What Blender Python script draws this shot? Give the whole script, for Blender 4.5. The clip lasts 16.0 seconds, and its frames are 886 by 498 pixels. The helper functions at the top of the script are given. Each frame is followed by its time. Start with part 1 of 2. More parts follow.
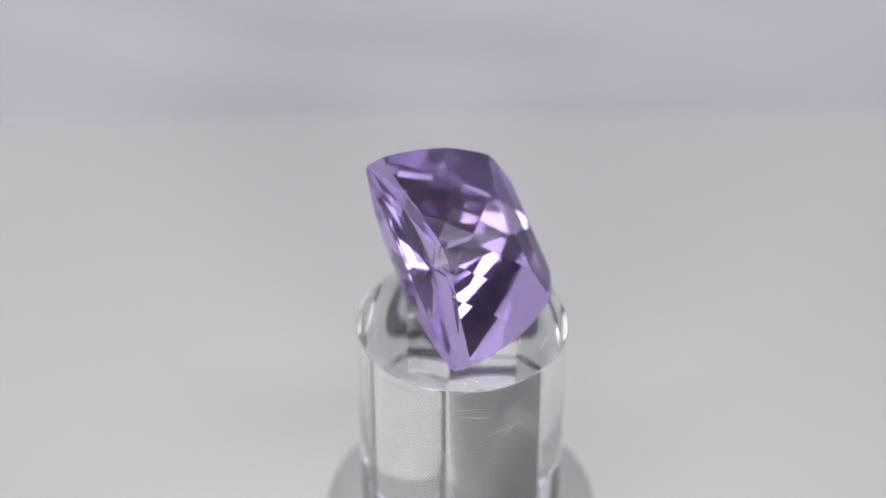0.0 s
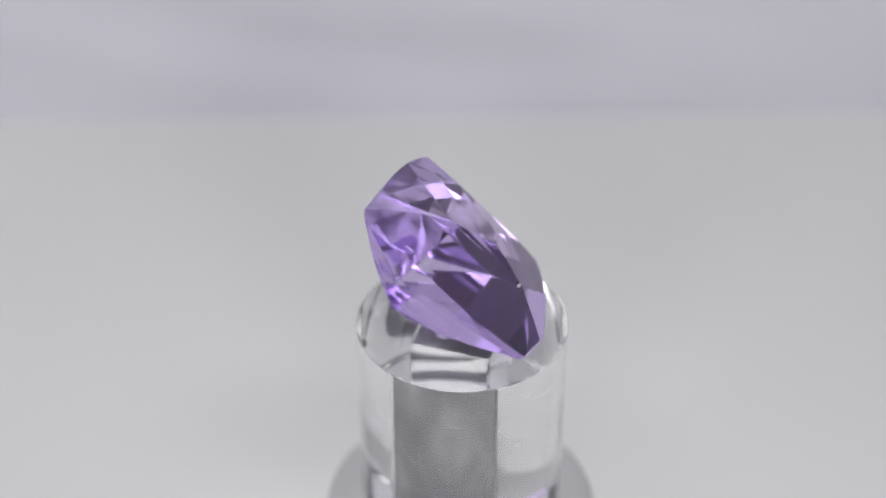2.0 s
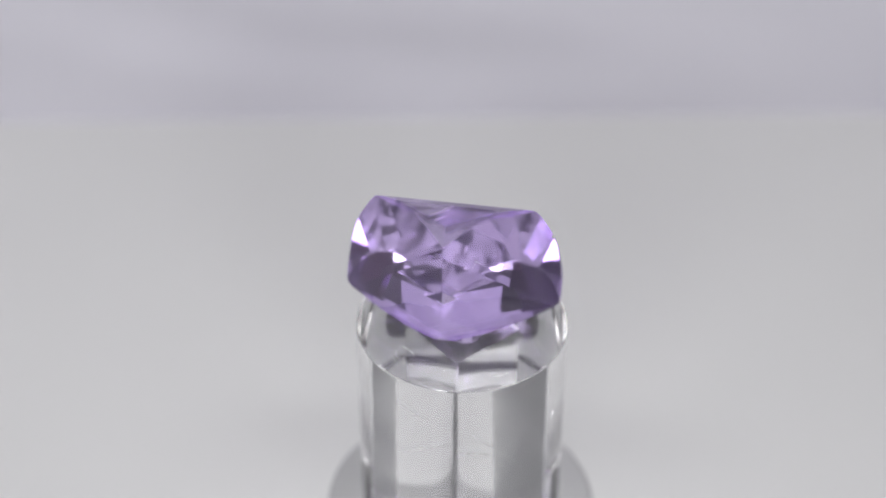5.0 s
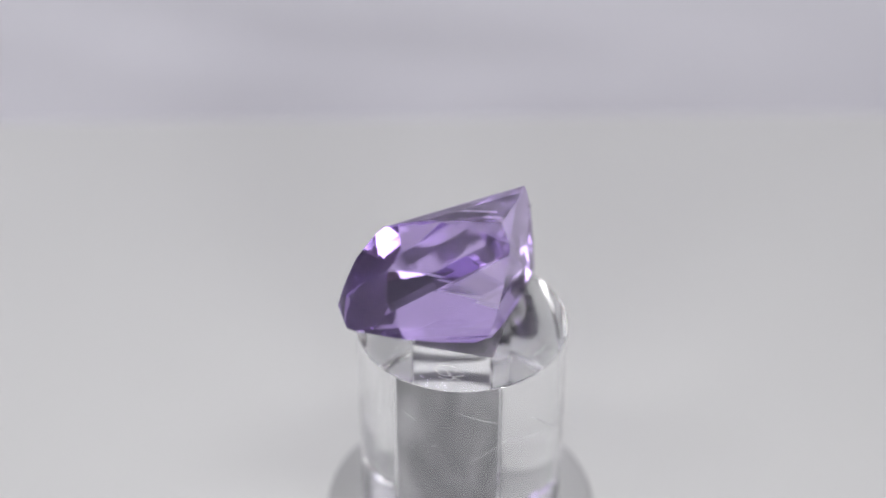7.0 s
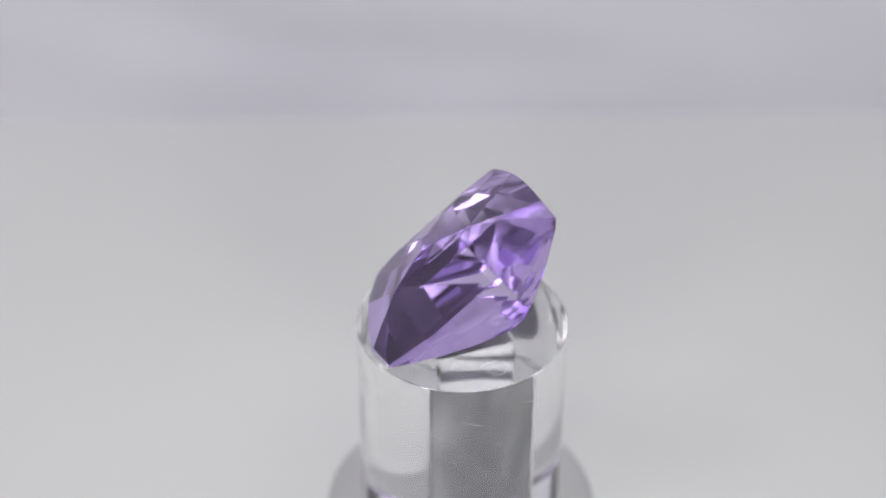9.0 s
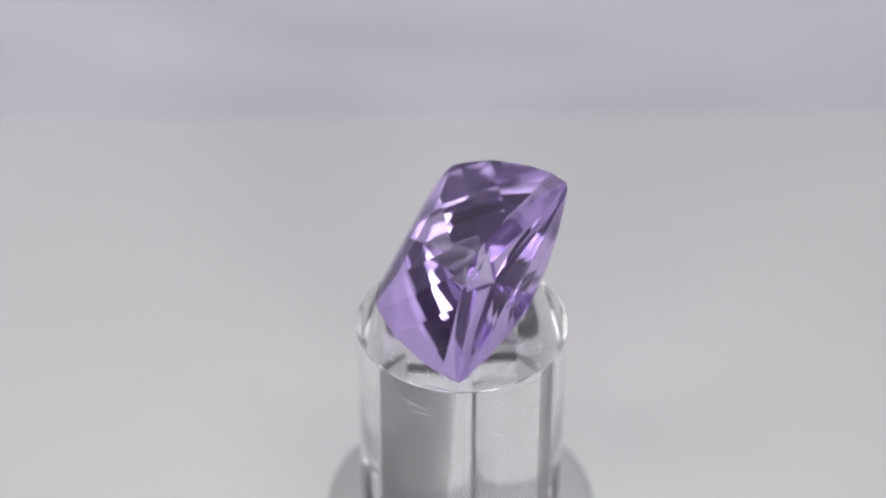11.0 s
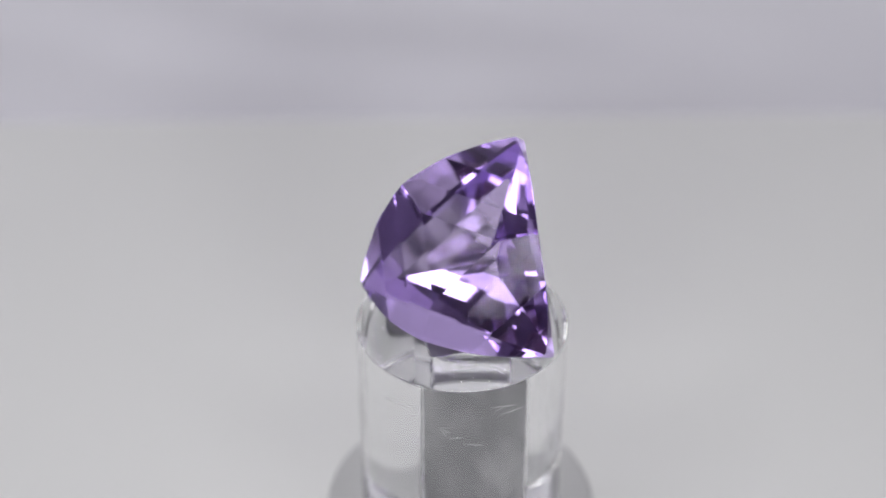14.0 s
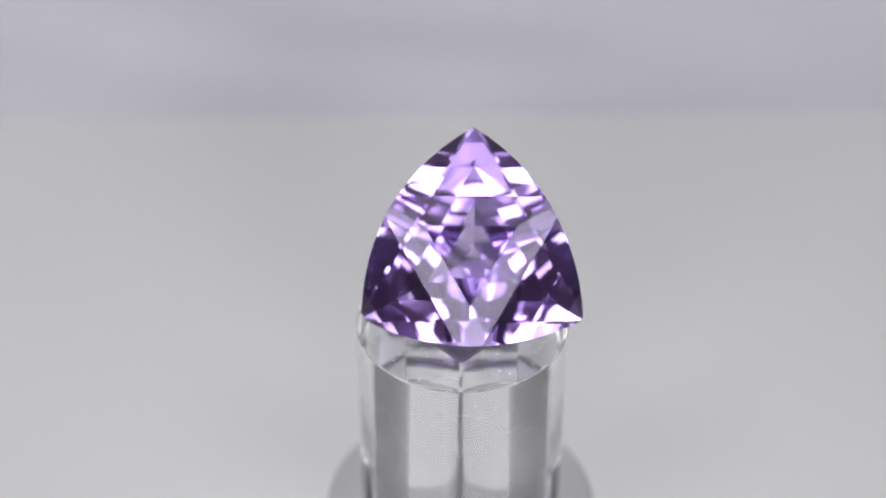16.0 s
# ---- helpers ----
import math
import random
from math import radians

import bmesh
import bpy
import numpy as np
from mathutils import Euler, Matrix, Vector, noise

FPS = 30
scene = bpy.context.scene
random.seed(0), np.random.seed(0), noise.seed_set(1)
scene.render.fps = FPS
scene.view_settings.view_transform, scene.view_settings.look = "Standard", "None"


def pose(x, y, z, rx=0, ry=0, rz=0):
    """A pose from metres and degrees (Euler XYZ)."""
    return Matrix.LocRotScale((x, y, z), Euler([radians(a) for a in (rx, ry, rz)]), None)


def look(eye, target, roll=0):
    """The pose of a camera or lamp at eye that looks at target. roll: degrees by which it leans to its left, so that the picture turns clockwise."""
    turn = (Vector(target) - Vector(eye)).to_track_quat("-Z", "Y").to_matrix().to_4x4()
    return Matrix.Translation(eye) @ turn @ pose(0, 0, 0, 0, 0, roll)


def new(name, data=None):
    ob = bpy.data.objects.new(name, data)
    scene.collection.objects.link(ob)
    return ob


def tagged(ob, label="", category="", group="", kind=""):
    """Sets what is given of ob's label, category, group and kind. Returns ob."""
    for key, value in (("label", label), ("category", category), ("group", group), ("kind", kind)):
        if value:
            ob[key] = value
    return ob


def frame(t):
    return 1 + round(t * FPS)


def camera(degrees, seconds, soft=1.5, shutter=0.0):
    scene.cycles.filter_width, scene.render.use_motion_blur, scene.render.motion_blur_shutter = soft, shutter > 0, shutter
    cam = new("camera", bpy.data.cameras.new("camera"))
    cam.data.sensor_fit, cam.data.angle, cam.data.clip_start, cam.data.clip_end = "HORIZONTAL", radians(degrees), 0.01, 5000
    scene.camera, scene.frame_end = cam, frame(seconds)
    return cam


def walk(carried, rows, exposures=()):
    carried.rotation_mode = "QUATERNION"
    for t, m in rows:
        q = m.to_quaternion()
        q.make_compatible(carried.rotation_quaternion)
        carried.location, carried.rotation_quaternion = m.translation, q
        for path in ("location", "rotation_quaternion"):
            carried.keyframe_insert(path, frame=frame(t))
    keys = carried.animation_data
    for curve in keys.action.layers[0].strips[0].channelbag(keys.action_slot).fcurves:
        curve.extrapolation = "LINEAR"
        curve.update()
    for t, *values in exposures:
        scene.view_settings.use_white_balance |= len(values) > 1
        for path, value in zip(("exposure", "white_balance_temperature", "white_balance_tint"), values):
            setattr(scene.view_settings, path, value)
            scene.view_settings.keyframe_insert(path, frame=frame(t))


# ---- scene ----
# Units: metres; MM turns millimetres into metres. The turntable's axis is x = y = 0, the pedestal's top is z = 0.
MM = 0.001
AXIS_RATE = 17.694            # degrees a second, anticlockwise from above


def mm(*v):
    return Vector(v) * MM


# ---- camera ----
cam = camera(27.564, 16.0, soft=1.8)
cam.data.dof.use_dof, cam.data.dof.focus_distance, cam.data.dof.aperture_fstop = True, 0.165, 13.0
EYE = mm(0, -134.389, 111.445)
AIM = Vector((-0.010905, 0.794576, -0.607067))
STILL = look(EYE, EYE + AIM * 0.12)
walk(cam, [(0, STILL), (16, STILL)], exposures=((0, -0.03), (4.2, -0.02), (6.4, 0.03), (8, 0.03), (10, -0.01), (16, -0.06)))

# ---- light ----
world = bpy.data.worlds.new("world")
scene.world = world
world.use_nodes = True
world.node_tree.nodes["Background"].inputs[0].default_value = (0.80, 0.84, 1.0, 1)
world.node_tree.nodes["Background"].inputs[1].default_value = 0.05
scene.view_settings.exposure = 0.0
scene.cycles.max_bounces, scene.cycles.transmission_bounces, scene.cycles.glossy_bounces = 32, 32, 32


def area_lamp(name, where, sx, sy, watts, colour):
    data = bpy.data.lights.new(name, "AREA")
    data.shape, data.size, data.size_y = "RECTANGLE", sx * MM, sy * MM
    data.energy, data.color = watts, colour
    ob = new(name, data)
    ob.matrix_world = where
    return ob


# name, lamp centre, half width, half height, radiance; each lies just before its housing and faces the stone
# The second ceiling light is an added mirror of the first, source unknown.
LAMPS = (("ceiling_light", (-142, -82, 320), 88, 37, 5.8), ("ceiling_light", (142, -82, 320), 88, 37, 5.8), ("ceiling_light", (0, -55, 320), 48, 78, 1.6),
         ("side_light", (-96, -233, 124), 68, 40, 6.9), ("side_light", (98, -232, 130), 51, 37, 6.5), ("low_light", (16, -267, 78), 55, 16, 3.5))


def lamp_pose(centre):
    eye = mm(*centre)
    return look(eye, mm(centre[0], centre[1], 0) if centre[2] > 200 else mm(0, 120, 30))


for lamp_name, lamp_at, lamp_w, lamp_h, lamp_glare in LAMPS:
    area_lamp(lamp_name + "_glow", lamp_pose(lamp_at), 2 * lamp_w, 2 * lamp_h, lamp_glare * math.pi * 4 * lamp_w * lamp_h * MM * MM, (0.98, 0.98, 1.0))


# ---- materials ----
def material(name):
    m = bpy.data.materials.new(name)
    m.use_nodes = True
    nt = m.node_tree
    return m, nt, nt.nodes["Principled BSDF"]


def put(nt, kind, **inputs):
    n = nt.nodes.new(kind)
    for k, v in inputs.items():
        n.inputs[k.replace("_", " ")].default_value = v
    return n


def matte(name, low, high, scale, rough, fine=0.0, fine_scale=4000.0, spec=0.3):
    """A surface whose colour wanders softly between two tones, with fine relief."""
    m, nt, p = material(name)
    co = nt.nodes.new("ShaderNodeTexCoord")
    n = put(nt, "ShaderNodeTexNoise", Scale=scale, Detail=3.0, Roughness=0.5)
    nt.links.new(co.outputs["Object"], n.inputs["Vector"])
    r = nt.nodes.new("ShaderNodeValToRGB")
    r.color_ramp.elements[0].color, r.color_ramp.elements[1].color = (*low, 1), (*high, 1)
    r.color_ramp.elements[0].position, r.color_ramp.elements[1].position = 0.35, 0.65
    nt.links.new(n.outputs["Fac"], r.inputs["Fac"])
    nt.links.new(r.outputs["Color"], p.inputs["Base Color"])
    p.inputs["Roughness"].default_value = rough
    p.inputs["Specular IOR Level"].default_value = spec
    if fine:
        f = put(nt, "ShaderNodeTexNoise", Scale=fine_scale, Detail=2.0)
        nt.links.new(co.outputs["Object"], f.inputs["Vector"])
        b = put(nt, "ShaderNodeBump", Strength=fine, Distance=0.0002)
        nt.links.new(f.outputs["Fac"], b.inputs["Height"])
        nt.links.new(b.outputs["Normal"], p.inputs["Normal"])
    return m


def clear(name, colour, ior, rough):
    m, nt, p = material(name)
    p.inputs["Base Color"].default_value = (*colour, 1)
    p.inputs["Transmission Weight"].default_value = 1.0
    p.inputs["IOR"].default_value = ior
    p.inputs["Roughness"].default_value = rough
    return m


def crystal(name, colour, ior, rough):
    """Tinted stone that takes colour at every passage and inner reflection."""
    m, nt, p = material(name)
    g = put(nt, "ShaderNodeBsdfGlass", Color=(*colour, 1), IOR=ior, Roughness=rough)
    nt.links.new(g.outputs[0], nt.nodes["Material Output"].inputs["Surface"])
    nt.nodes.remove(p)
    return m


FLOOR = matte("satin_white_sheet", (0.75, 0.75, 0.738), (0.795, 0.795, 0.782), 9.0, 0.45, 0.05)
DARK_GROUND = matte("dark_ground", (0.10, 0.095, 0.10), (0.15, 0.14, 0.145), 8.0, 0.5, 0.05)
CLOTH = matte("white_cloth", (0.69, 0.68, 0.745), (0.75, 0.74, 0.80), 14.0, 0.9, 0.1, 1500.0)
# Unseen surround: these three tones set what the stone and pillar reflect.
SIDE_SURROUND = matte("grey_side_surround", (0.17, 0.165, 0.175), (0.23, 0.225, 0.235), 5.0, 0.9, 0.1, 1500.0)
TOP_SURROUND = matte("grey_top_surround", (0.28, 0.28, 0.29), (0.34, 0.34, 0.35), 5.0, 0.9, 0.1, 1500.0)
DARK = matte("brown_surround", (0.31, 0.22, 0.24), (0.38, 0.28, 0.30), 12.0, 0.9, 0.1, 900.0)
ACRYLIC = clear("clear_acrylic", (0.985, 0.988, 0.99), 1.49, 0.0)
AMETHYST = crystal("amethyst", (0.868, 0.795, 0.969), 1.545, 0.0)
AMETHYST_BACK = crystal("amethyst_back", (0.868, 0.795, 0.969), 1.545, 0.045)
GIRDLE = crystal("ground_amethyst", (0.88, 0.83, 0.96), 1.545, 0.22)
# Grey post; its paler slanting smears paint in reflections and light thrown by the stone.
POST, post_nt, post_p = material("light_smeared_metal")
post_co = post_nt.nodes.new("ShaderNodeTexCoord")
post_map = put(post_nt, "ShaderNodeMapping", Rotation=(0.5, 0.6, 0.3), Scale=(1.0, 1.0, 0.35))
post_nt.links.new(post_co.outputs["Object"], post_map.inputs["Vector"])
post_big = put(post_nt, "ShaderNodeTexNoise", Scale=330.0, Detail=2.0, Roughness=0.45, Distortion=0.6)
post_fine = put(post_nt, "ShaderNodeTexNoise", Scale=2600.0, Detail=3.0, Roughness=0.6)
post_nt.links.new(post_map.outputs["Vector"], post_big.inputs["Vector"])
post_nt.links.new(post_map.outputs["Vector"], post_fine.inputs["Vector"])
post_mix = put(post_nt, "ShaderNodeMath")
post_mix.operation = "MULTIPLY_ADD"
post_mix.inputs[1].default_value = 0.16
post_nt.links.new(post_fine.outputs["Fac"], post_mix.inputs[0])
post_nt.links.new(post_big.outputs["Fac"], post_mix.inputs[2])
post_ramp = post_nt.nodes.new("ShaderNodeValToRGB")
post_ramp.color_ramp.elements.new(0.6)
for stop, (where, tone) in zip(post_ramp.color_ramp.elements, ((0.40, (0.09, 0.088, 0.096, 1)), (0.6, (0.135, 0.132, 0.14, 1)), (0.8, (0.24, 0.235, 0.245, 1)))):
    stop.position, stop.color = where, tone
post_nt.links.new(post_mix.outputs[0], post_ramp.inputs["Fac"])
post_nt.links.new(post_ramp.outputs["Color"], post_p.inputs["Base Color"])
post_p.inputs["Roughness"].default_value = 0.35
HOUSING = matte("black_plastic", (0.02, 0.02, 0.02), (0.03, 0.03, 0.03), 50.0, 0.5)
SCUFF = matte("pale_scuff", (0.6, 0.6, 0.6), (0.7, 0.7, 0.7), 500.0, 0.6)
# Dark tone that stands in for shade under the pillar.
UNDER_SHADE = matte("grey_under_shade", (0.075, 0.075, 0.08), (0.105, 0.105, 0.11), 300.0, 0.6)
PLATTER = matte("grey_platter", (0.46, 0.46, 0.46), (0.52, 0.52, 0.52), 60.0, 0.5, 0.05)


# ---- mesh helpers ----
def mesh_of(name, bm, mat, smooth=False):
    me = bpy.data.meshes.new(name)
    bmesh.ops.recalc_face_normals(bm, faces=bm.faces[:])
    for f in bm.faces:
        f.smooth = smooth
    bm.to_mesh(me)
    bm.free()
    me.materials.append(mat)
    return me


def thing(name, bm, mat, smooth=False):
    return new(name, mesh_of(name, bm, mat, smooth))


def part(name, bm, mat, parent, label="", smooth=False):
    ob = new(name, mesh_of(name, bm, mat, smooth))
    ob.parent = parent
    if label:
        tagged(ob, label)
    return ob


def box(bm, x0, x1, y0, y1, z0, z1):
    vs = [bm.verts.new(mm(x, y, z)) for x in (x0, x1) for y in (y0, y1) for z in (z0, z1)]
    for q in ((0, 1, 3, 2), (4, 6, 7, 5), (0, 4, 5, 1), (2, 3, 7, 6), (0, 2, 6, 4), (1, 5, 7, 3)):
        bm.faces.new([vs[i] for i in q])
    return vs


def lathe(bm, profile, n=96):
    """A closed solid of revolution about z from (radius, height) points, bottom to top."""
    rings = []
    for r, z in profile:
        rings.append([bm.verts.new(mm(r * math.cos(2 * math.pi * i / n), r * math.sin(2 * math.pi * i / n), z)) for i in range(n)])
    for a, b in zip(rings, rings[1:]):
        for i in range(n):
            bm.faces.new((a[i], a[(i + 1) % n], b[(i + 1) % n], b[i]))
    bm.faces.new(rings[0])
    bm.faces.new(rings[-1])


def cut(bm, normal, distance):
    """Keeps the part of a convex solid within distance of the origin along normal."""
    n = Vector(normal).normalized()
    geom = bm.verts[:] + bm.edges[:] + bm.faces[:]
    r = bmesh.ops.bisect_plane(bm, geom=geom, dist=1e-7, plane_co=n * distance * MM, plane_no=n, clear_outer=True)
    edges = [e for e in r["geom_cut"] if isinstance(e, bmesh.types.BMEdge)]
    if len(edges) > 2:
        bmesh.ops.contextual_create(bm, geom=edges)


# ---- the sheet, the backdrop and the added surround ----
BASE, TOP = -24.3, 0.0       # heights of the floor and of the pedestal's top
BACK, WIDE = 73.3, 150.0     # the backdrop's distance, half the width of cloth and sheet


def floor_sheet():
    bm = bmesh.new()
    # Dark ground past the sheet is unseen, added to darken the stone's reflections.
    box(bm, -300, 300, -420, BACK + 24, BASE - 6, BASE - 0.6)
    tagged(thing("floor", bm, DARK_GROUND), "dark unseen ground added around the white sheet for reflections", "floor", kind="structure")
    bm = bmesh.new()
    box(bm, -WIDE, WIDE, -175, BACK + 5, BASE - 0.6, BASE)
    return tagged(thing("white_sheet", bm, FLOOR), "satin white sheet spread under the turntable", "sheet")


def backdrop():
    """A hanging cloth with soft folds and a small cove where it meets the floor."""
    bm = bmesh.new()
    nx, rows, radius = 90, [], 0.4
    levels = [(BASE - 1.0, radius)] + [(BASE + radius * (1 - math.cos(a)), radius * (1 - math.sin(a))) for a in (math.pi / 2 * k / 12 for k in range(13))]
    levels += [(BASE + radius + 336 * (k / 44) ** 2, 0.0) for k in range(1, 45)]
    nz = len(levels) - 1
    for side in (0, 6):
        grid = []
        for z, cove in levels:
            row = []
            for i in range(nx + 1):
                x = -WIDE + 2 * WIDE * i / nx
                rise = min(1.0, max(0.0, z - BASE - 3) / 8)
                sway = 2.6 * noise.noise((x / 48, z / 13 + x / 55, 3)) + 0.8 * noise.noise((x / 20, z / 9 + x / 40, 8))
                y = BACK + side - cove + 0.033 * x + rise * sway
                row.append(bm.verts.new(mm(x, y, z)))
            grid.append(row)
        rows.append(grid)
    for g in rows:
        for k in range(nz):
            for i in range(nx):
                bm.faces.new((g[k][i], g[k][i + 1], g[k + 1][i + 1], g[k + 1][i]))
    a, b = rows
    for k in range(nz):
        for i in (0, nx):
            bm.faces.new((a[k][i], b[k][i], b[k + 1][i], a[k + 1][i]))
    for i in range(nx):
        for k in (0, nz):
            bm.faces.new((a[k][i], a[k][i + 1], b[k][i + 1], b[k][i]))
    return tagged(thing("backdrop", bm, CLOTH, True), "pale lavender-white cloth backdrop with soft folds", "backdrop", kind="structure")


def surround_walls():
    # Added out of view to give the stone its dark reflections.
    for name, dims, mat in (("surround_west", (-306, -300, -420, BACK + 20, BASE - 4, 330), SIDE_SURROUND),
                            ("surround_east", (300, 306, -420, BACK + 20, BASE - 4, 330), SIDE_SURROUND),
                            ("surround_south", (-300, 300, -326, -320, BASE, 330), DARK),
                            ("ceiling", (-306, 306, -426, BACK + 20, 330, 336), TOP_SURROUND)):
        bm = bmesh.new()
        box(bm, *dims)
        tagged(thing(name, bm, mat), "plain unseen surface added around the scene to shape reflections", "wall", kind="structure")


def lamp_fixture(name, centre, w, h):
    """A flat lamp housing behind the light, with a raised lip; on hangers under the ceiling or on a stand."""
    ob = new(name)
    ob.matrix_world = lamp_pose(centre)
    bm = bmesh.new()
    box(bm, -w - 3, w + 3, -h - 3, h + 3, 1, 7)
    bmesh.ops.bevel(bm, geom=bm.edges[:], offset=0.8 * MM, segments=2, affect="EDGES")
    part("housing", bm, HOUSING, ob)
    supports = []
    x, y, z = centre
    if z > 200:
        for dx in (-w + 15, w - 15):
            bm = bmesh.new()
            box(bm, x + dx - 3, x + dx + 3, y - 3, y + 3, z + 6.5, 330)
            supports.append(("hanger", bm))
    else:
        for nm, r, z0, z1 in (("pole", 4, BASE + 3.5, z), ("foot", 24, BASE, BASE + 4)):
            bm = bmesh.new()
            lathe(bm, ((r, z0), (r, z1 - 1), (r - 1, z1)), 32)
            back = lamp_pose(centre).to_3x3() @ Vector((0, 0, 11))
            bmesh.ops.translate(bm, verts=bm.verts[:], vec=Vector((x + back.x, y + back.y, 0)) * MM)
            supports.append((nm, bm))
    for nm, bm in supports:
        part(nm, bm, HOUSING, ob).matrix_parent_inverse = ob.matrix_world.inverted()
    label = "flat white lamp panel hung under the added ceiling" if z > 200 else "small white lamp panel on a black stand"
    return tagged(ob, label, "lamp", "lamps round the stone")


for lamp_row in LAMPS:
    lamp_fixture(*lamp_row[:4])
floor_sheet()
backdrop()
surround_walls()


# ---- turntable and pedestal ----
def platter():
    bm = bmesh.new()
    lathe(bm, ((13.8, BASE), (13.8, BASE + 0.1), (13.6, BASE + 0.3), (13.2, BASE + 0.4)))
    ob = thing("turntable", bm, PLATTER, False)
    bm = bmesh.new()
    # Disc and ring are added: they put dark arcs into the pillar's reflections.
    lathe(bm, ((4.5, BASE + 0.402), (4.6, BASE + 0.43), (4.6, BASE + 0.53), (4.5, BASE + 0.55)))
    part("shade_disc", bm, UNDER_SHADE, ob, "dark disc added under the pillar to shade its inner reflections")
    bm = bmesh.new()
    n = 96
    rings = [[bm.verts.new(mm(r * math.cos(2 * math.pi * i / n), r * math.sin(2 * math.pi * i / n), BASE + z)) for i in range(n)]
             for r, z in ((6.15, 0.402), (7.35, 0.402), (7.35, 0.53), (7.25, 0.55), (6.25, 0.55), (6.15, 0.53))]
    for p, q in zip(rings, rings[1:] + rings[:1]):
        for i in range(n):
            bm.faces.new((p[i], p[(i + 1) % n], q[(i + 1) % n], q[i]))
    part("shade_ring", bm, UNDER_SHADE, ob, "dark ring added under the pillar to shade its inner reflections")
    return tagged(ob, "small grey round turntable plate under the pedestal", "turntable")


def scratches(parent):
    """Short pale scuffs on the pillar's side: start and end as (degrees round the axis, height)."""
    for a0, z0, a1, z1 in ((105, -5.2, 133, -10.3), (100, -7.5, 118, -8.4), (-64, -4.7, -58, -5.3), (-64, -4.7, -60, -5.9), (-60, -5.9, -50, -5.7),
                           (-145, -5.6, -125, -5.1), (-100, -3.4, -80, -2.9), (-76, -3.3, -72, -3.35), (150, -4.2, 158, -4.6),
                           (30, -3.8, 41, -4.4), (48, -7.2, 52, -7.0), (200, -3.1, 214, -3.5), (222, -6.4, 229, -5.2),
                           (-130, -4.5, -112, -9.4), (-38, -2.2, -22, -2.7), (-35, -2.9, -30, -2.5), (-33, -3.4, -18, -3.3), (-52, -6.6, -38, -6.9), (12, -5.5, 20, -6.3),
                           (62, -2.6, 84, -4.4), (68, -9.1, 90, -6.8), (176, -4.9, 190, -7.6), (-166, -2.4, -150, -2.2), (-172, -8.2, -160, -7.1)):
        bm = bmesh.new()
        n, prev = 8, None
        for i in range(n + 1):
            f = i / n
            a, z = radians(a0 + (a1 - a0) * f), z0 + (z1 - z0) * f
            w = 0.035 * math.sin(math.pi * (0.08 + 0.84 * f))
            row = [bm.verts.new(mm(r * math.cos(a), r * math.sin(a), z + dz)) for r, dz in ((10.223, -w), (10.24, 0), (10.223, w))]
            if prev:
                bm.faces.new((prev[0], row[0], row[1], prev[1]))
                bm.faces.new((prev[1], row[1], row[2], prev[2]))
                bm.faces.new((prev[2], row[2], row[0], prev[0]))
            prev = row
        part("scratch", bm, SCUFF, parent)


def top_scratches(parent):
    """Fine hooked scuffs on the pillar's top: start, bend and end as (degrees round the axis, distance from it)."""
    for bends in (((46, 7.6), (52, 8.5), (57, 7.9)), ((49, 8.3), (56, 8.9), (61, 8.1)), ((53, 7.3), (58, 8.4), (64, 8.6)), ((57, 8.8), (62, 7.8), (66, 8.0)),
                  ((-29, 7.6), (-26, 8.3), (-25, 8.6)), ((-24, 7.9), (-21, 8.6), (-19, 8.4)), ((-18, 8.0), (-15, 8.2), (-13, 8.7)),
                  ((60, 6.9), (51, 6.4), (44, 6.9)), ((118, 8.2), (124, 8.9), (131, 8.6)), ((-100, 8.6), (-92, 8.2), (-84, 8.5))):
        pts = [Vector((r * math.cos(radians(a)), r * math.sin(radians(a)), TOP)) for a, r in bends]
        bm = bmesh.new()
        prev = None
        for i in range(9):
            f = i / 8
            p = pts[0] * (1 - f) ** 2 + pts[1] * 2 * f * (1 - f) + pts[2] * f * f
            along = ((pts[1] - pts[0]) * (1 - f) + (pts[2] - pts[1]) * f).normalized()
            side = Vector((-along.y, along.x, 0)) * 0.03 * math.sin(math.pi * (0.1 + 0.8 * f))
            row = [bm.verts.new((p + side * k + Vector((0, 0, h))) * MM) for k, h in ((-1, 0.003), (0, 0.016), (1, 0.003))]
            if prev:
                for q in range(3):
                    bm.faces.new((prev[q], row[q], row[(q + 1) % 3], prev[(q + 1) % 3]))
            prev = row
        part("scratch", bm, SCUFF, parent)


def dust(parent):
    """Fine pale specks on the pillar's top and side."""
    bm = bmesh.new()
    rnd = random.Random(7)
    for i in range(130):
        a, r = rnd.uniform(0, 2 * math.pi), rnd.uniform(0.014, 0.04)
        if i < 74:
            d = 9.6 * math.sqrt(rnd.uniform(0.15, 1))
            c = (d * math.cos(a), d * math.sin(a), TOP + r)
        else:
            c = ((10.22 + r) * math.cos(a), (10.22 + r) * math.sin(a), -rnd.uniform(0.4, 14))
        m = Matrix.Translation(mm(*c)) @ Matrix.Diagonal((r * MM * rnd.uniform(1, 2.5), r * MM, r * MM, 1))
        bmesh.ops.create_icosphere(bm, subdivisions=1, radius=1.0, matrix=m)
    tagged(part("dust", bm, SCUFF, parent), kind="stuff")


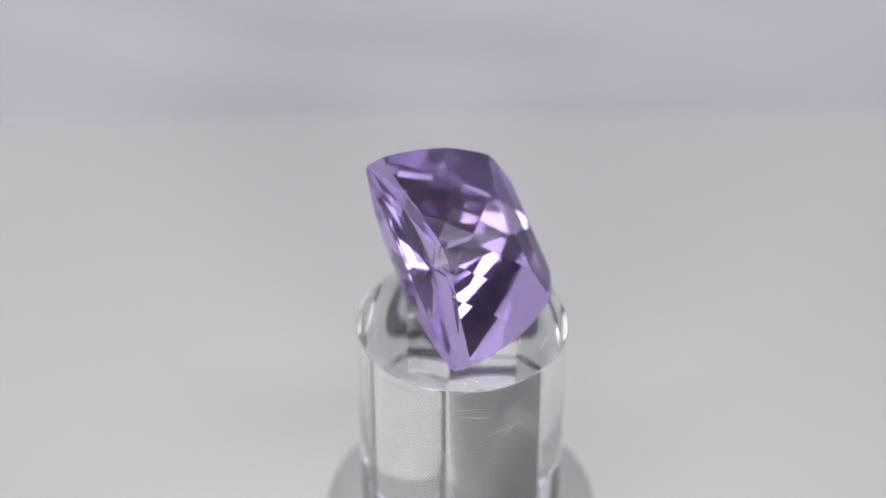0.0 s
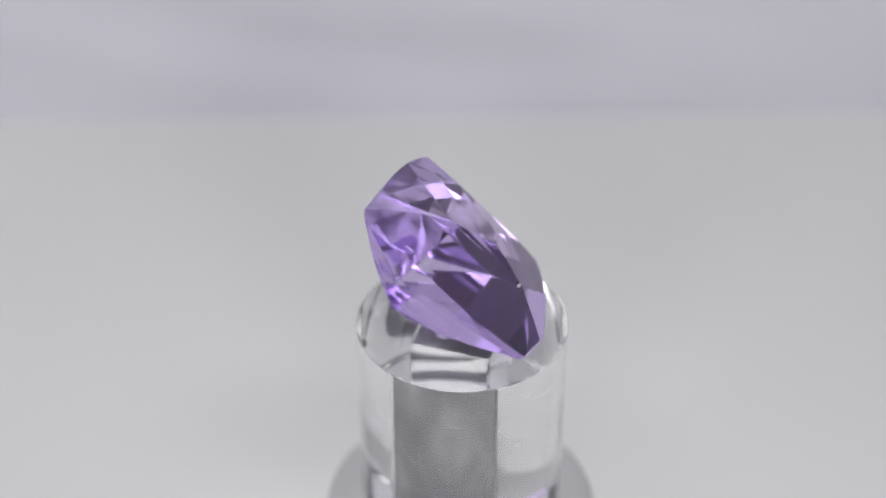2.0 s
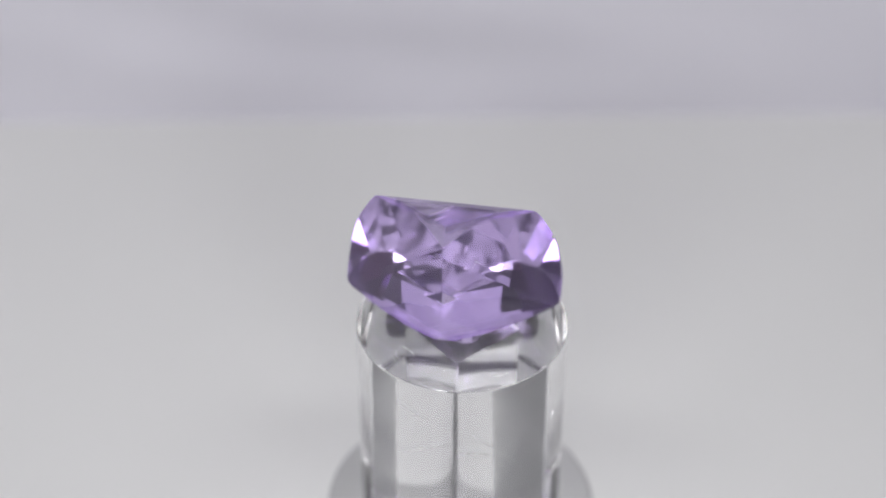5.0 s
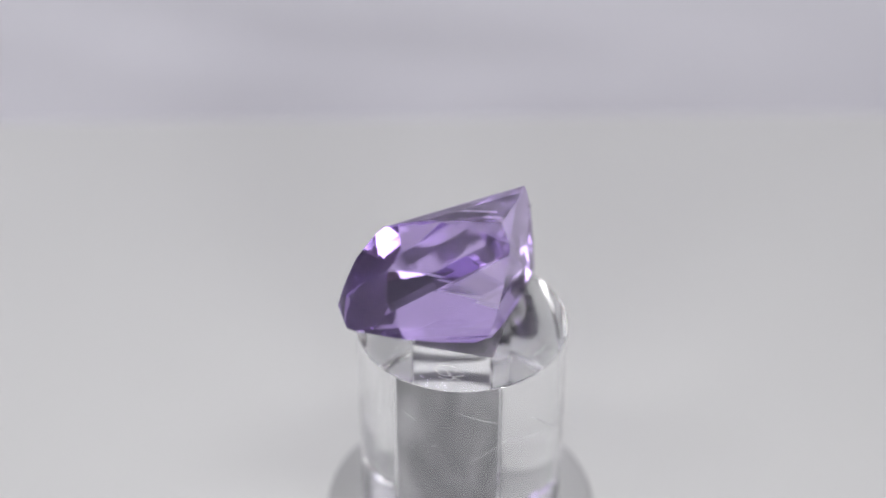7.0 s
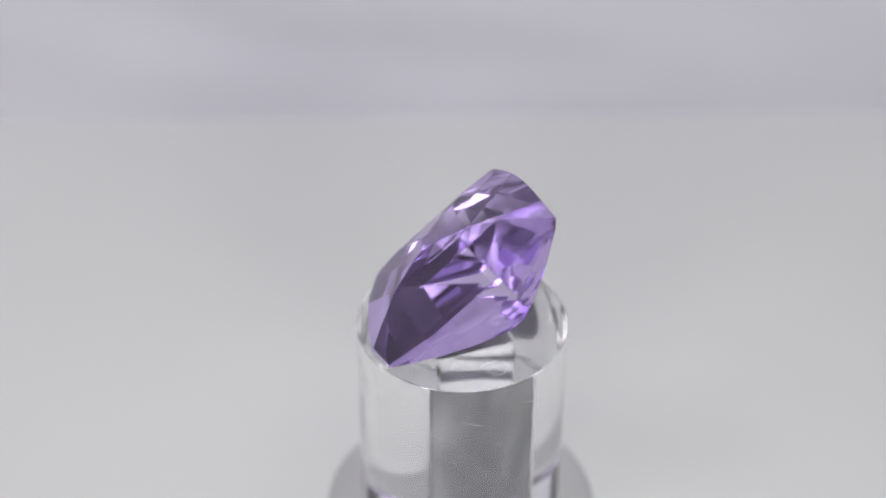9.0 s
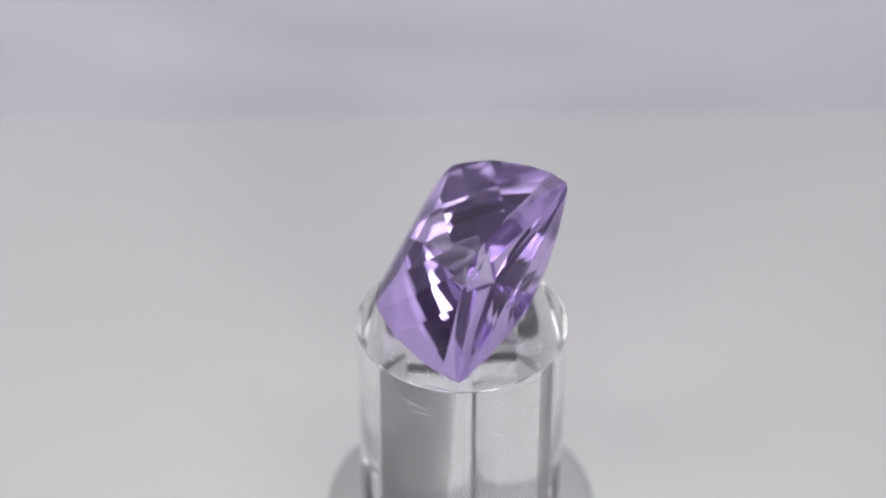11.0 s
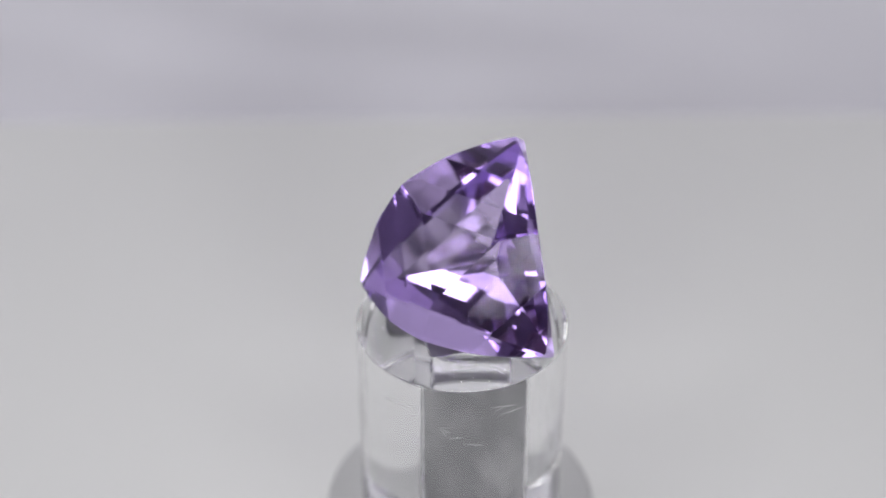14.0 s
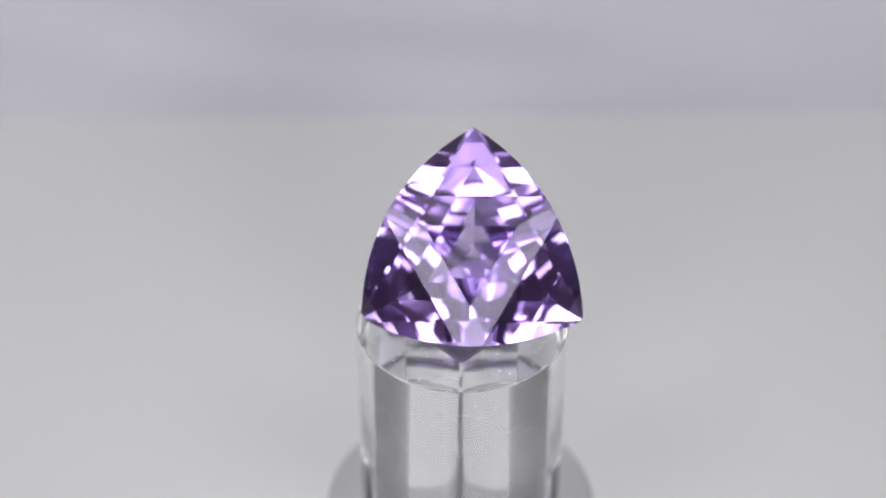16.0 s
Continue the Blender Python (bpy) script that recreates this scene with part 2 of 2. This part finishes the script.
def pedestal():
    """A clear round pillar with a square hollow bored up from below."""
    ob = new("pedestal")
    bm = bmesh.new()
    z0 = BASE + 0.554
    lathe(bm, ((9.5, z0), (9.75, z0 + 0.1), (10.06, z0 + 0.4), (10.22, z0 + 1.0), (10.22, z0 + 1.2), (10.22, -6.0), (10.22, TOP - 0.2), (10.22, TOP - 0.1), (10.19, TOP - 0.03), (10.12, TOP)), 160)
    # square hollow
    s, x0, y0, top = 4.0, 0.0, 0.0, -1.0
    a = radians(5.8)
    lo, hi = [], []
    corners = [Vector((x0 + s * 1.4142 * math.cos(a + k * math.pi / 2), y0 + s * 1.4142 * math.sin(a + k * math.pi / 2))) for k in range(4)]
    for k, c in enumerate(corners):
        for other in (corners[k - 1], corners[(k + 1) % 4]):      # corners eased by a small flat
            p = c + (other - c).normalized() * 0.22
            lo.append(bm.verts.new(mm(p.x, p.y, z0 + 0.2)))
            hi.append(bm.verts.new(mm(p.x, p.y, top)))
    inner = [bm.faces.new((lo[k], lo[(k + 1) % 8], hi[(k + 1) % 8], hi[k])) for k in range(8)]
    inner += [bm.faces.new(lo), bm.faces.new(hi)]
    me = bpy.data.meshes.new("pillar")
    outer = [f for f in bm.faces if f not in inner]
    bmesh.ops.recalc_face_normals(bm, faces=outer)
    bmesh.ops.recalc_face_normals(bm, faces=inner)
    bmesh.ops.reverse_faces(bm, faces=inner)
    for f in outer:
        f.smooth = len(f.verts) == 4 and abs(f.normal.z) < 0.5
    bm.to_mesh(me)
    bm.free()
    me.materials.append(ACRYLIC)
    pillar = new("pillar", me)
    pillar.parent = ob
    pillar.visible_shadow = False
    bm = bmesh.new()
    lathe(bm, ((1.6, TOP + 0.004), (1.6, TOP + 1.4), (1.45, TOP + 1.72)), 32)
    bmesh.ops.translate(bm, verts=bm.verts[:], vec=mm(-0.6, 1.6, 0))
    part("rest", bm, ACRYLIC, ob, "small clear peg that carries the stone")
    scratches(ob)
    top_scratches(ob)
    dust(ob)
    part("core", spindle(), POST, ob, "dark grey square post inside the clear pillar")
    return tagged(ob, "clear acrylic round pedestal with a square hollow core", "pedestal")


# ---- the gemstone ----
SIDE = (270, 30, 150)
CORNER = (90, 210, 330)
CROWN = ((2.4, 5.47), (5.1, 4.88), (7.8, 3.89), (10.2, 2.30), (12.2, 0.72))
PAVILION = ((6.58, 0.36), (6.271, 0.439), (6.34, 0.52), (6.73, 0.66), (6.81, 0.83), (7.447, 0.999), (8.80, 1.25))      # distance from the axis at mid height, growth with height
GROWTH = 1.025
CULET = -6.65
MID, CHORD, TIP = 8.35, 10.25, {90: 12.0, 210: 11.5, 330: 11.58}     # side arc's farthest distance, half chord, blunted corners


def plane_through(bm, degrees, p, q):
    """Cuts along the plane that holds two (distance, height) points of the profile in that direction."""
    a = radians(degrees)
    (d0, h0), (d1, h1) = p, q
    nd, nh = (h0 - h1), (d1 - d0)
    size = math.hypot(nd, nh)
    nd, nh = nd / size, nh / size
    cut(bm, (nd * math.cos(a), nd * math.sin(a), nh), nd * d0 + nh * h0)


def gem_solid():
    bm = bmesh.new()
    box(bm, -25, 25, -25, 25, -20, 20)
    sag = MID - 5.83
    r = (CHORD ** 2 + sag ** 2) / (2 * sag)
    span = math.asin(CHORD / r)
    for s in SIDE:
        for k in range(12):
            b = span * (2 * (k + 0.5) / 12 - 1)
            a = radians(s) + b
            cut(bm, (math.cos(a), math.sin(a), 0), r + (MID - r) * math.cos(b))
    for c in CORNER:
        for p, q in zip(CROWN, CROWN[1:]):
            plane_through(bm, c, p, q)
        cut(bm, (math.cos(radians(c)), math.sin(radians(c)), 0), TIP[c])
    for s in SIDE:
        for d, k in PAVILION:
            wall_plane(bm, s, d, k)
    cut(bm, (0, 0, 1), CROWN[0][1])
    cut(bm, (0, 0, -1), -CULET)
    bmesh.ops.recalc_face_normals(bm, faces=bm.faces[:])
    return bm


def wall_plane(bm, degrees, d, k):
    a, size = radians(degrees), math.hypot(1, k)
    cut(bm, (math.cos(a) / size, math.sin(a) / size, -k / size), d / size)


def facets_of(bm, keep):
    out = bmesh.new()
    seen = {}
    for f in bm.faces:
        if keep(f.normal):
            for v in f.verts:
                if v.index not in seen:
                    seen[v.index] = out.verts.new(v.co)
            out.faces.new([seen[v.index] for v in f.verts])
    return out


def facet_part(name, bm, mat, parent, label=""):
    me = bpy.data.meshes.new(name)
    bm.to_mesh(me)
    bm.free()
    me.materials.append(mat)
    ob = new(name, me)
    ob.parent = parent
    return tagged(ob, label)


def stone_marks(parent):
    """A pale hooked scratch on one pavilion wall and a small round chip at the girdle."""
    a = radians(150)
    out = Vector((math.cos(a), math.sin(a), -0.439)).normalized()
    along = Vector((-math.sin(a), math.cos(a), 0))
    down = out.cross(along)
    at = Vector((-2.72, 6.99, -0.95))
    at += out * (6.271 / math.hypot(1, 0.439) - at.dot(out) + 0.012)
    for stroke in (((-0.45, -0.5), (-0.15, 0.0), (-0.45, 0.2)), ((-0.45, 0.2), (0.0, 0.3), (0.4, 0.15))):
        bm = bmesh.new()
        prev = None
        for i in range(9):
            f = i / 8
            p0, p1, p2 = stroke
            x = (1 - f) ** 2 * p0[0] + 2 * f * (1 - f) * p1[0] + f * f * p2[0]
            y = (1 - f) ** 2 * p0[1] + 2 * f * (1 - f) * p1[1] + f * f * p2[1]
            row = [bm.verts.new((at + along * x + down * (y + dy) + out * dz) * MM * GROWTH) for dy, dz in ((-0.03, 0), (0, 0.02), (0.03, 0))]
            if prev:
                for q in range(3):
                    bm.faces.new((prev[q], row[q], row[(q + 1) % 3], prev[(q + 1) % 3]))
            prev = row
        part("scratch", bm, SCUFF, parent)
    bm = bmesh.new()
    c = Vector((-8.95, 0.5, 3.8))
    bmesh.ops.create_uvsphere(bm, u_segments=14, v_segments=8, radius=0.16 * MM)
    for v in bm.verts:
        v.co = Vector((v.co.x, v.co.y * 0.6, v.co.z * 1.2)) + c * MM * GROWTH
    part("chip", bm, SCUFF, parent)


def gem():
    ob = new("gemstone")
    bm = gem_solid()
    bmesh.ops.scale(bm, vec=(GROWTH, GROWTH, GROWTH), verts=bm.verts[:])
    bm.verts.index_update()
    facet_part("table", facets_of(bm, lambda n: n.z > 0.999), AMETHYST, ob, "flat triangular table facet")
    facet_part("crown", facets_of(bm, lambda n: 0.02 < n.z <= 0.999), AMETHYST, ob, "step-cut crown facets running to the corners")
    facet_part("girdle", facets_of(bm, lambda n: abs(n.z) <= 0.02), GIRDLE, ob, "finely ground pale girdle band")
    facet_part("pavilion", facets_of(bm, lambda n: -0.999 <= n.z < -0.02), AMETHYST_BACK, ob, "large polished pavilion facets")
    facet_part("culet", facets_of(bm, lambda n: n.z < -0.999), AMETHYST, ob, "small flat facet at the stone's foot")
    bm.free()
    stone_marks(ob)
    return tagged(ob, "faceted violet trillion-cut amethyst leaning on the clear pedestal", "gemstone")


def spindle():
    """The square grey post that fills the pedestal's hollow."""
    bm = bmesh.new()
    box(bm, -3.85, 3.85, -3.85, 3.85, BASE + 0.9, -1.35)
    bmesh.ops.rotate(bm, verts=bm.verts[:], matrix=Matrix.Rotation(radians(50.8), 3, "Z"), cent=(0, 0, 0))
    return bm


TURNTABLE = platter()
PEDESTAL = pedestal()
GEM = gem()
# the stone's pose at the end of the clip
STONE = Matrix(((0.99688, -0.07064, 0.03519, 0.857 * MM), (0.07219, 0.63599, -0.76831, 1.142 * MM), (0.03189, 0.76845, 0.63911, 7.270 * MM), (0, 0, 0, 1)))


def turned(t):
    """Degrees by which the slightly uneven turntable has yet to go."""
    return AXIS_RATE * (t - 16) + -6.62708 * t ** 0 + 3.99209 * t ** 1 + -0.46803 * t ** 2 + 0.0226143 * t ** 3 + -0.000556131 * t ** 4


def motions():
    turns = [(k * 0.5, Matrix.Rotation(radians(turned(k * 0.5)), 4, "Z")) for k in range(33)]
    walk(TURNTABLE, turns)
    walk(PEDESTAL, turns)
    walk(GEM, [(t, m @ STONE) for t, m in turns])


motions()
